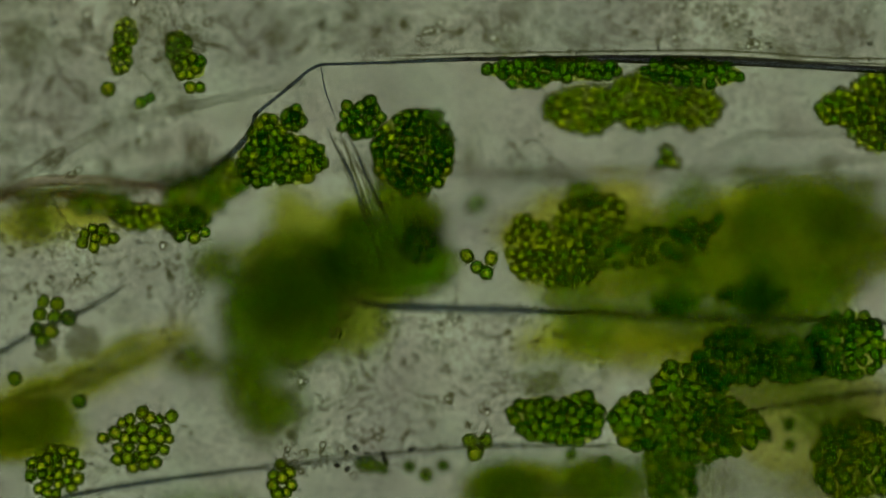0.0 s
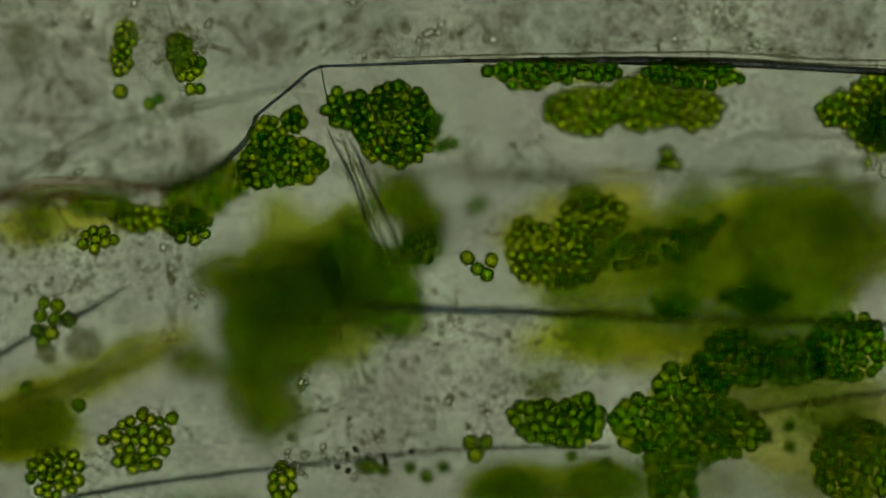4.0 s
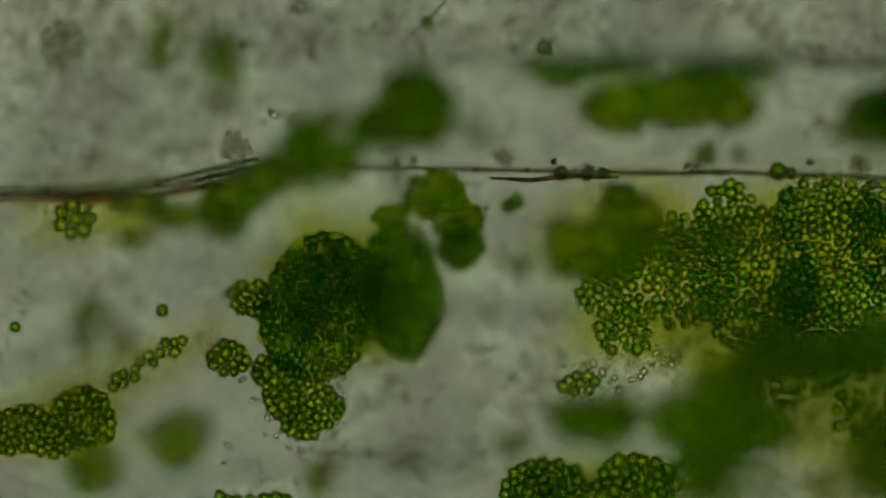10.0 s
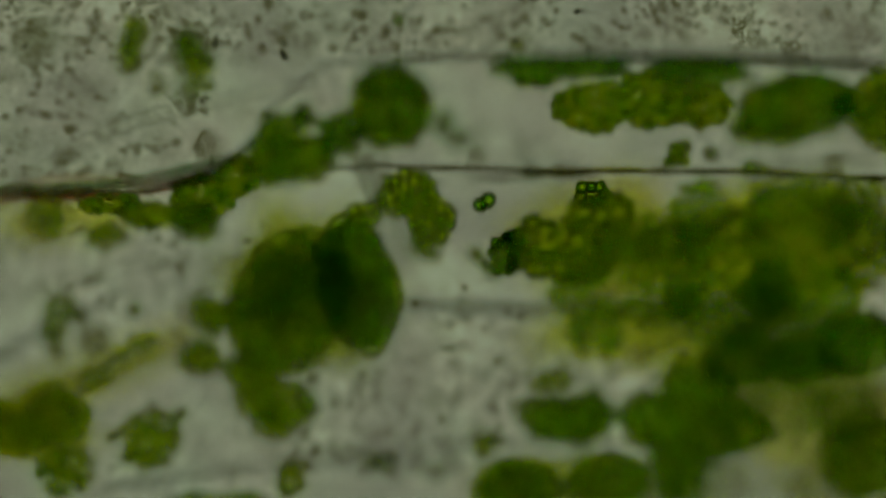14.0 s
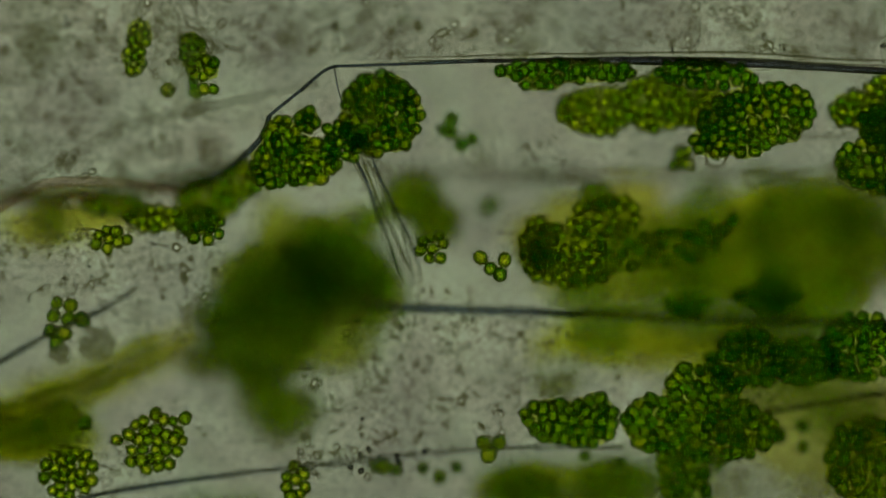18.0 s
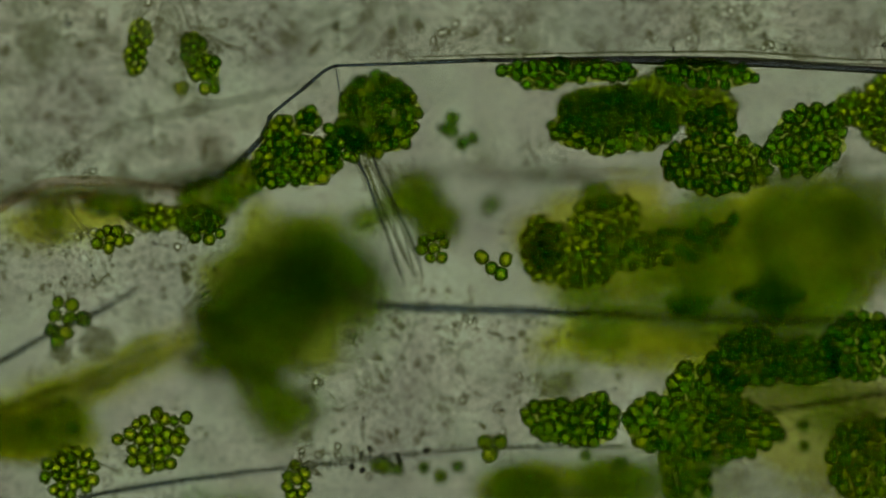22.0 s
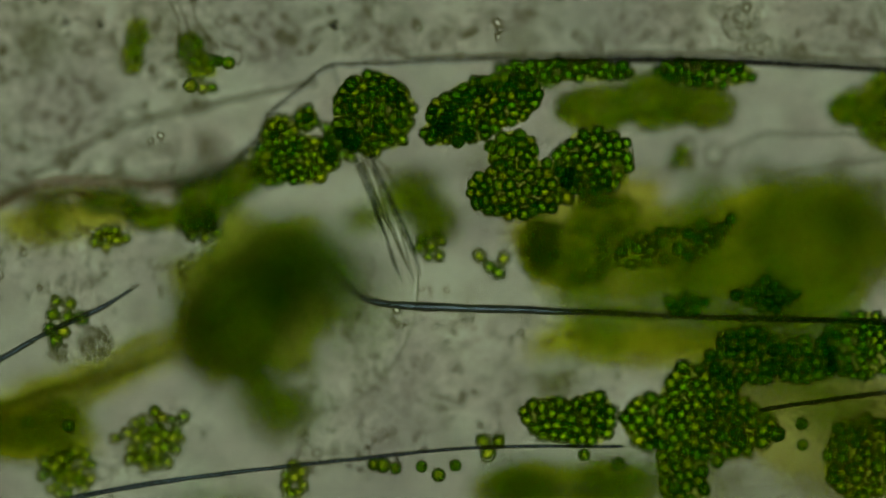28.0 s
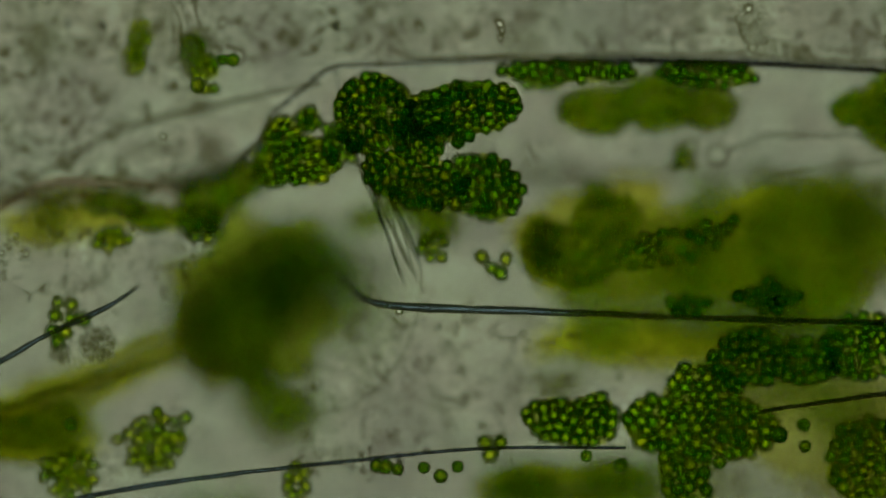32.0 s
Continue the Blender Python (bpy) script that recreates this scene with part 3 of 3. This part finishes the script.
for label, u, v, a, b, turn, mat in (
        ("added film for the yellow-green blur haze over the leaf", 1405, 445, 210, 122, 8, YELLOW_HAZE), ("added film for the brown blur haze over dark colonies", 1440, 750, 210, 115, -12, BROWN_HAZE),
        ("added film for the olive blur haze along a wall", 70, 715, 175, 44, 20, OLIVE_HAZE), ("narrow added film for the olive blur haze beside a wall", 270, 632, 120, 34, 25, OLIVE_HAZE),
        ("flat added film for the yellow blur haze low in the leaf", 1010, 868, 160, 34, 0, YELLOW_HAZE), ("flat added film for the olive blur haze under a wall", 1160, 602, 250, 48, 2, YELLOW_HAZE),
        ("broad added film for the olive blur haze round a cluster", 1100, 430, 190, 105, 6, OLIVE_HAZE),
        ("added film for the olive blur haze below a pale wall", 120, 388, 150, 42, 4, OLIVE_HAZE), ("added film for the olive blur haze beside yellow-green clusters", 60, 775, 115, 46, 0, YELLOW_HAZE)):
    slime(label, u, v, a, b, turn, mat)


# ---------------------------------------------------------------- colonies that drift
def envelope(parent, a, b, c, turn, seed):
    """The smooth lobed jelly round a dense colony."""
    bm = bmesh.new()
    spin = Matrix.Rotation(radians(turn), 3, "Z")
    for p in bmesh.ops.create_icosphere(bm, subdivisions=5, radius=1)["verts"]:
        d = p.co.copy()
        k = 1 + 0.10 * noise.noise(d * 1.6 + Vector((seed, 0, 0))) + 0.035 * noise.noise(d * 7 + Vector((0, seed, 0)))
        p.co = spin @ Vector((d.x * a * k, d.y * b * k, d.z * c * k)) / 1000
    return part("envelope", bm, ENVELOPE, parent, "smooth green jelly round the cells")


# added haze film that follows the soft blur of the large colonies
fan_haze = slime("added film for the olive blur haze round the large colonies", 400, 570, 160, 150, 24, GREEN_HAZE)
ball_left = colony("large round dark green colony packed with small cells", [(535, 550, DEEP, 108, 136, 40, -14)], 11, BALL, spread=1.12, most=150, thick=True)
envelope(ball_left, 108, 136, 60, -14, 3)
ball_right = colony("large dark egg-shaped green colony", [(687, 528, DEEP + 0.07, 74, 124, 36, 8)], 11, BALL, spread=1.1, most=140, thick=True)
envelope(ball_right, 75, 125, 52, 8, 8)
quad = colony("small square cluster of yellow-green algal cells", [(407, 529, DEEP, 46, 36, 14)], 12, YELLOW, spread=1.1, thick=True)
bump = colony("small rounded green colony", [(817, 445, -0.2, 46, 42, 24)], 12, GREEN, spread=0.95, thick=True)
knob_small = colony("small dark green knob of algal cells", [(669, 213, 0, 46, 46, 20)], 13.5, GREEN)
knob_large = colony("round dark green ball of algal cells", [(759, 272, 0, 78, 80, 30)], 13.5, (GREEN, GREEN, YELLOW), spread=0.98, thick=True)
drift_a = colony("broad drifting raft of green algal cells", [(5, 0, 0.04, 112, 66, 16, 8), (-62, 28, 0.04, 56, 36, 14)], 13.5, (GREEN, GREEN, YELLOW), spread=1.06, thick=True, base=(0, 0, 0.04))
drift_b = colony("drifting dark green heap of algal cells", [(-4, 22, 0.04, 102, 60, 16), (-15, -42, 0.04, 52, 44, 14)], 13.5, (GREEN, GREEN, YELLOW), spread=1.1, thick=True, base=(0, 0, 0.04))
drift_c = colony("drifting rounded dark green colony", [(0, 0, 0.04, 80, 64, 16, 40)], 13.5, (DARK, GREEN), spread=1.1, thick=True, base=(0, 0, 0.04))
loner = single("single round cell in a clear sheath", 219, 160, 0.03, 15, YELLOW)
duo = colony("pair of dark green algal cells", [], 13, GREEN, singles=[(280, 182, .03), (297, 174, .03)], base=(288, 178, .03))
cell_a = single("single drifting green algal cell", 54, 672, 0.03, 14, GREEN)
cell_b = single("single drifting dark green algal cell", 169, 713, 0.03, 14, DARK)
trio = colony("loose group of dark green algal cells", [], 14, DARK, singles=[(800, 207, .075), (800, 230, .075), (818, 252, .075), (838, 242, .075), (786, 226, .075)], base=(805, 225, .075))


def sheathed(label, u, v, z, r, green):
    root = tagged(new("sheathed_cell"), label, "algal cell", "sheathed cells")
    root.location = at(u, v, z)
    for name, mat, k in (("sheath", BUBBLE, 1.0), ("cell", GREEN, green)):
        if k:
            ob = new(name, cell_mesh(name, mat, 0, False))
            ob.parent, ob.scale = root, (r * k / 1000,) * 3
            ob.location.z = -0.002 if name == "cell" else 0
    return root


guest = sheathed("green cell drifting in a clear round sheath", 1396, 270, -0.02, 17, 0.66)
guest_tail = sheathed("small green cell drifting in a wide clear sheath", 1432, 284, -0.02, 20, 0.4)


def debris(name, label, fields, mat, seed, kind="stuff"):
    """Fine loose grains: (u, v, z, half width, half height, half depth, count, smallest, largest radius, length)."""
    r = random.Random(seed)
    src = bmesh.new()
    bmesh.ops.create_icosphere(src, subdivisions=2, radius=1)
    src.verts.ensure_lookup_table()
    base = np.array([v.co[:] for v in src.verts])
    tri = np.array([[v.index for v in f.verts] for f in src.faces])
    src.free()
    verts, faces, n = [], [], 0
    for u, v, z, a, b, c, count, lo, hi, long in fields:
        done = 0
        while done < count:
            f, k = r.uniform(0, 6.283), math.sqrt(r.random())
            x, y = (math.cos(f) * k, math.sin(f) * k) if a < 120 else (r.uniform(-1, 1), r.uniform(-1, 1))
            height = z + r.uniform(-c, c)
            for _ in range(r.choice((1, 1, 2, 3, 5))):
                s = (lo + (hi - lo) * r.random() ** 2) / 1000
                p = at(u + x * a + r.gauss(0, 1.3 * hi), v + y * b + r.gauss(0, 1.3 * hi), height)
                m = (Euler((r.uniform(-0.4, 0.4), r.uniform(-0.4, 0.4), r.uniform(0, 6.28))).to_matrix()
                     @ Matrix.Diagonal((s * r.uniform(1, long), s * r.uniform(0.8, 1.1), s)))
                verts.append(base @ np.array(m).T + np.array(p))
                faces.append(tri + n)
                n += len(base)
                done += 1
    me = bpy.data.meshes.new(name)
    me.from_pydata(np.vstack(verts).tolist(), [], np.vstack(faces).tolist())
    me.materials.append(mat)
    ob = new(name, smooth(me))
    return tagged(ob, label, "debris", kind=kind)


debris("clear_granules", "scattered clear granules and short rods in the leaf", [
    (810, 670, 0.0, 190, 130, 0.01, 150, 2, 5.5, 1.8), (190, 485, 0.0, 190, 55, 0.01, 80, 2, 4.5, 1.8), (784, 50, -0.05, 800, 52, 0.12, 230, 3, 9, 1.4),
    (1100, 92, 0.0, 460, 10, 0.01, 60, 2, 6, 1.8), (330, 60, 0.0, 60, 60, 0.02, 70, 2, 5, 2.5), (190, 200, -0.03, 200, 150, 0.07, 110, 3, 8, 1.5), (250, 480, -0.02, 250, 70, 0.08, 70, 3, 8, 1.5), (720, 640, -0.03, 220, 130, 0.08, 160, 3, 8, 1.5),
    (640, 810, 0.0, 110, 30, 0.02, 60, 3, 8, 1.4), (340, 590, 0.0, 30, 50, 0.01, 40, 2, 5, 1.5), (240, 840, 0.0, 80, 60, 0.01, 50, 2, 5, 1.5)], GRAIN, 3)
debris("fine_bacteria", "fine clear bacteria on the upper skin", [
    (760, 660, HIGH - 0.025, 230, 120, 0.008, 130, 2.4, 5.5, 2.2), (150, 450, HIGH - 0.025, 200, 80, 0.008, 150, 1.8, 4.4, 2), (400, 690, HIGH - 0.025, 119, 90, 0.005, 70, 1.5, 4, 1.5),
    (1000, 620, HIGH - 0.025, 110, 80, 0.008, 60, 2, 5, 1.8)], ROD, 4)
debris("soft_granules", "many round clear granules between the leaf layers", [
    (784, 48, 0.05, 800, 50, 0.01, 60, 3, 7, 1.3), (784, 48, -0.1, 800, 50, 0.03, 220, 4, 10, 1.3), (784, 48, 0.16, 800, 50, 0.02, 200, 4, 9, 1.3), (190, 210, 0.16, 200, 130, 0.03, 120, 4, 9, 1.3), (190, 210, -0.1, 200, 130, 0.02, 110, 4, 9, 1.3),
    (200, 470, 0.05, 200, 60, 0.02, 60, 3, 6, 1.3), (1000, 260, 0.05, 300, 40, 0.03, 30, 3, 6, 1.3), (800, 640, 0.05, 230, 120, 0.02, 60, 2, 5, 1.3)], ROD, 8)
debris("deep_granules", "blurred clear granules on the lower skin", [
    (700, 740, DEEP, 330, 130, 0.02, 240, 2, 6, 1.8), (784, 130, DEEP, 800, 150, 0.05, 160, 3, 8, 1.8), (150, 520, DEEP, 200, 110, 0.02, 60, 2, 5, 1.5), (1200, 680, DEEP, 200, 80, 0.02, 140, 3, 8, 1.5)], GRAIN, 5)
debris("dark_specks", "scattered tiny dark specks", [
    (810, 670, 0.0, 190, 130, 0.01, 26, 1, 3.5, 1.5), (784, 50, 0.0, 800, 50, 0.08, 26, 2, 6, 1.5), (784, 55, -0.15, 800, 55, 0.008, 44, 2, 6, 1.4), (250, 250, -0.15, 250, 120, 0.008, 14, 2, 5, 1.4), (1100, 88, 0.0, 460, 12, 0.01, 16, 1.5, 3.5, 1.5),
    (700, 810, 0.0, 110, 22, 0.01, 16, 2, 7, 1.4), (190, 485, 0.0, 190, 55, 0.01, 30, 1, 3, 1.5), (784, 441, DEEP, 780, 430, 0.03, 40, 1.5, 4, 1.6), (1000, 305, DEEP, 560, 8, 0.01, 40, 2, 7, 1.5)], SPECK, 6)
for u, v, z, r, g in ((175, 610, HIGH, 36, 5.2), (108, 625, HIGH, 22, 5.2), (74, 81, DEEP + 0.03, 44, 5.5), (855, 281, DEEP + .03, 20, 5.2), (1487, 296, DEEP + .03, 22, 5.2), (380, 262, DEEP + .05, 30, 7)):
    root = tagged(new("grain_packet"), "round grey packet of fine clear grains", "grain packet", "grain packets")
    root.location = at(u, v, z)
    for p in pack([(u, v, z, r, r, 12, 0)], g / 1000, 1.55):
        put_cell(root, p - root.location, g / 1000, GRAIN, "grain")
vesicle = tagged(new("clear_vesicle", cell_mesh("clear_vesicle", BUBBLE, 0, False)), "thin clear round vesicle above the wall", "vesicle")
vesicle.location, vesicle.scale = at(1225, 50, 0.0), (0.033,) * 3


# ---------------------------------------------------------------- what moves
def drift(ob, rows):
    """Rows: seconds, u, v, z and a turn about z and about x, in degrees."""
    walk(ob, [(t, pose(*at(u, v, z), tip, 0, turn)) for t, u, v, z, turn, tip in rows])


def motions():
    scales = {ob: ob.scale.copy() for ob in (loner, cell_a, cell_b, vesicle)}
    drift(ball_left, [(0, 535, 540, DEEP, -24, 0), (3, 530, 545, DEEP, -16, 2), (6, 525, 558, DEEP, -8, 4), (7.5, 524, 560, DEEP, -4, 5), (9, 532, 554, DEEP, 0, 6), (11, 528, 540, DEEP, -6, 9), (13, 532, 536, DEEP, -10, 12), (14.5, 524, 538, DEEP, -12, 14), (16.5, 494, 546, DEEP, -14, 16),
                      (19, 482, 550, DEEP - .02, -18, 19), (23, 462, 554, DEEP - .06, -24, 22), (25, 448, 556, DEEP - .10, -26, 24), (28, 430, 560, DEEP - .14, -30, 26), (32, 424, 562, DEEP - .14, -36, 29)])
    drift(fan_haze, [(0, 590, 500, TOP - 0.016, 30, 0), (6, 560, 520, TOP - 0.016, 29, 0), (16.5, 540, 525, TOP - 0.016, 28, 0), (19, 530, 525, TOP - 0.016, 26, 0), (23, 480, 530, TOP - 0.016, 24, 0), (28, 448, 535, TOP - 0.016, 22, 0), (32, 445, 540, TOP - 0.016, 20, 0)])
    drift(ball_right, [(0, 715, 460, DEEP + .10, 74, 0), (1.5, 702, 470, DEEP + .10, 64, 1), (3, 680, 486, DEEP + .10, 48, 1), (6, 680, 530, DEEP + .10, 16, 2), (7.5, 676, 545, DEEP + .10, 6, 3), (9, 678, 520, DEEP + .10, 0, 3), (11, 664, 516, DEEP + .10, -4, 5), (13, 656, 510, DEEP + .05, -8, 9),
                       (14.5, 636, 506, DEEP + .05, 14, 10), (16.5, 618, 480, DEEP + .02, 40, 12), (19, 606, 476, DEEP - .08, 48, 14), (23, 574, 470, DEEP - .14, 54, 16), (25, 560, 466, DEEP - .18, 58, 17), (28, 546, 464, DEEP - .21, 62, 18), (32, 540, 466, DEEP - .21, 68, 20)])
    drift(quad, [(0, 405, 470, DEEP, 30, 0), (6, 412, 495, DEEP, 12, 0), (10, 407, 529, DEEP, 0, 0), (11.8, 397, 555, DEEP, -18, 8), (13, 388, 560, DEEP, -22, 12), (19, 378, 566, DEEP, -30, 20), (32, 350, 560, DEEP, -40, 30)])
    drift(bump, [(0, 770, 430, -0.17, 0, 0), (8.5, 773, 440, -0.17, 0, 0), (10, 778, 442, -0.17, 6, 0), (11, 815, 448, -0.17, 16, 8), (12, 862, 455, -0.17, 30, 16), (13, 887, 456, -0.17, 40, 24), (14, 915, 452, -0.17, 48, 30), (16.5, 955, 445, -0.17, 60, 40), (32, 965, 440, -0.17, 66, 44)])
    drift(knob_small, [(0, 669, 213, 0, 0, 0), (1.5, 657, 198, 0, -8, 0), (3, 649, 190, 0, -14, 0), (5.5, 628, 205, 0, -30, 0), (7, 622, 215, 0, -36, 0), (16.5, 612, 250, 0, -60, 0), (23, 612, 252, 0, -62, 0), (32, 606, 252, 0, -64, 0)])
    drift(knob_large, [(0, 759, 272, -0.02, 0, 0), (1.5, 753, 258, -0.01, 6, 0), (3, 743, 240, 0, 12, 0), (4.5, 715, 212, 0, 20, 2), (5.5, 690, 198, 0, 28, 3), (7, 686, 196, 0, 32, 4), (13, 706, 194, 0.01, 40, 7), (16.5, 684, 200, 0.02, 46, 9), (19, 676, 202, 0.02, 50, 11), (23, 670, 204, 0.035, 54, 13), (28, 667, 204, 0.035, 58, 14), (32, 665, 204, 0.035, 62, 15)])
    drift(drift_a, [(0, 1700, 205, 0.012, 0, -18), (8, 1590, 208, 0.012, 0, -15), (9, 1568, 206, 0.012, 0, -14), (11, 1526, 204, 0.012, 0, -12), (12, 1482, 200, 0.012, 0, -10), (13, 1470, 198, 0.012, 0, -7), (14, 1414, 196, 0.012, 4, -5), (14.5, 1412, 198, 0.012, 6, -3), (16.5, 1364, 203, 0.012, 8, 0),
                    (17.5, 1340, 209, 0.012, 8, 2), (18.5, 1326, 210, 0.012, 6, 3), (19.5, 1270, 209, 0.012, 0, 6), (20, 1224, 208, 0.012, -4, 8), (20.5, 1170, 211, 0.012, -8, 11), (21.5, 1110, 213, 0.012, -8, 15), (22.5, 1067, 213, 0.060, -4, 18), (23.5, 1028, 208, 0.060, 4, 21), (24.5, 990, 204, 0.060, 8, 23), (25.5, 950, 196, 0.060, 12, 26), (27.5, 862, 192, 0.060, 14, 31), (28.5, 855, 192, 0.060, 14, 32), (30, 850, 193, 0.060, 12, 34), (31, 834, 195, 0.060, 8, 35), (32, 812, 196, 0.060, 4, 36)])
    drift(drift_b, [(0, 1900, 262, 0.012, 0, -24), (8, 1820, 262, 0.012, 0, -21), (13, 1740, 264, 0.012, 0, -15), (16.5, 1640, 266, 0.012, 0, -9), (18.5, 1560, 268, 0.012, 0, -5), (19.5, 1497, 266, 0.012, 0, -2), (20, 1458, 262, 0.012, 0, -1), (20.5, 1398, 262, 0.012, 0, 0), (21, 1340, 264, 0.012, 0, 1), (22, 1276, 268, 0.014, 0, 3), (23, 1222, 270, 0.060, 4, 5),
                    (24, 1150, 278, 0.060, 6, 7), (25, 1104, 284, 0.060, 8, 8), (25.5, 1066, 292, 0.060, 8, 10), (27.5, 945, 312, 0.060, 6, 14), (28.5, 922, 316, 0.060, 6, 15), (29.5, 880, 320, 0.060, 4, 17), (30.5, 828, 318, 0.060, 0, 19), (31.5, 780, 314, 0.060, -6, 21), (32, 748, 300, 0.060, -14, 23)])
    drift(drift_c, [(0, 2020, 236, 0.012, 0, -24), (8, 1950, 236, 0.012, 0, -21), (13, 1870, 236, 0.012, 0, -17), (16.5, 1780, 238, 0.012, 0, -13), (18.5, 1700, 240, 0.012, 0, -10), (19.5, 1620, 240, 0.012, 0, -7), (20, 1578, 238, 0.012, 0, -5), (20.5, 1534, 238, 0.012, 0, -4), (21, 1497, 240, 0.012, 0, -2), (22, 1430, 248, 0.014, -4, 0), (23, 1364, 244, 0.060, -4, 2),
                    (24, 1285, 248, 0.060, -6, 4), (25, 1234, 264, 0.060, -10, 7), (25.5, 1196, 276, 0.060, -12, 8), (27.5, 1068, 288, 0.040, -22, 13), (28.5, 1042, 292, 0.025, -28, 15), (29.5, 985, 314, 0.020, -38, 17), (30.5, 945, 324, 0.020, -46, 20), (31.5, 900, 324, 0.020, -52, 22), (32, 862, 330, 0.020, -58, 24)])
    drift(loner, [(0, 219, 160, .03, 0, 0), (6, 251, 162, .03, 20, 0), (13, 285, 160, .03, 40, 0), (19, 305, 158, .03, 60, 0), (23, 329, 156, .06, 70, 0), (28, 344, 154, .08, 80, 0), (32, 352, 152, .08, 88, 0)])
    drift(duo, [(0, 284, 180, .03, 0, 0), (3, 294, 180, .03, 0, 0), (6, 311, 173, .03, 10, 0), (13, 340, 165, .04, 40, 0), (19, 352, 152, .05, 80, 0), (23, 382, 133, .07, 110, 0), (28, 402, 112, .08, 140, 0), (32, 406, 106, .08, 150, 0)])
    drift(cell_a, [(0, 54, 672, .03, 0, 0), (3, 70, 680, .03, 0, 0), (6, 81, 700, .03, 0, 0), (19, 72, 752, .03, 0, 0), (32, 46, 746, .03, 0, 0)])
    drift(cell_b, [(0, 169, 713, .03, 0, 0), (3, 167, 716, .03, 0, 0), (6, 165, 720, .03, 0, 0), (19, 150, 750, .03, 0, 0), (23, 128, 758, .05, 0, 0), (32, 127, 752, .05, 0, 0)])
    drift(trio, [(0, 800, 225, .075, -20, 0), (6, 803, 230, .075, -10, 0), (19, 808, 228, .075, 0, 0), (32, 800, 225, .075, 0, 0)])
    way = [(0, 1640, 300), (3.5, 1590, 290), (5.5, 1444, 274), (6, 1396, 270), (6.5, 1343, 268), (7, 1311, 265), (7.5, 1266, 268), (8.5, 1236, 266), (10, 1224, 266), (32, 1222, 262)]
    drift(guest, [(t, u, v, -.04, 0, 0) for t, u, v in way])
    drift(guest_tail, [(t, u + (38 if t < 6.2 else 48), v + 12, -.05, 0, 0) for t, u, v in way])
    drift(vesicle, [(0, 1150, -90, .0, 0, 0), (14, 1195, 30, .0, 0, 0), (17.5, 1208, 55, .0, 0, 0), (19, 1225, 50, .0, 0, 0), (23, 1268, 42, .05, 0, 0), (28, 1314, 44, .07, 0, 0), (32, 1340, 50, .07, 0, 0)])
    for ob, s in scales.items():
        ob.scale = s


motions()
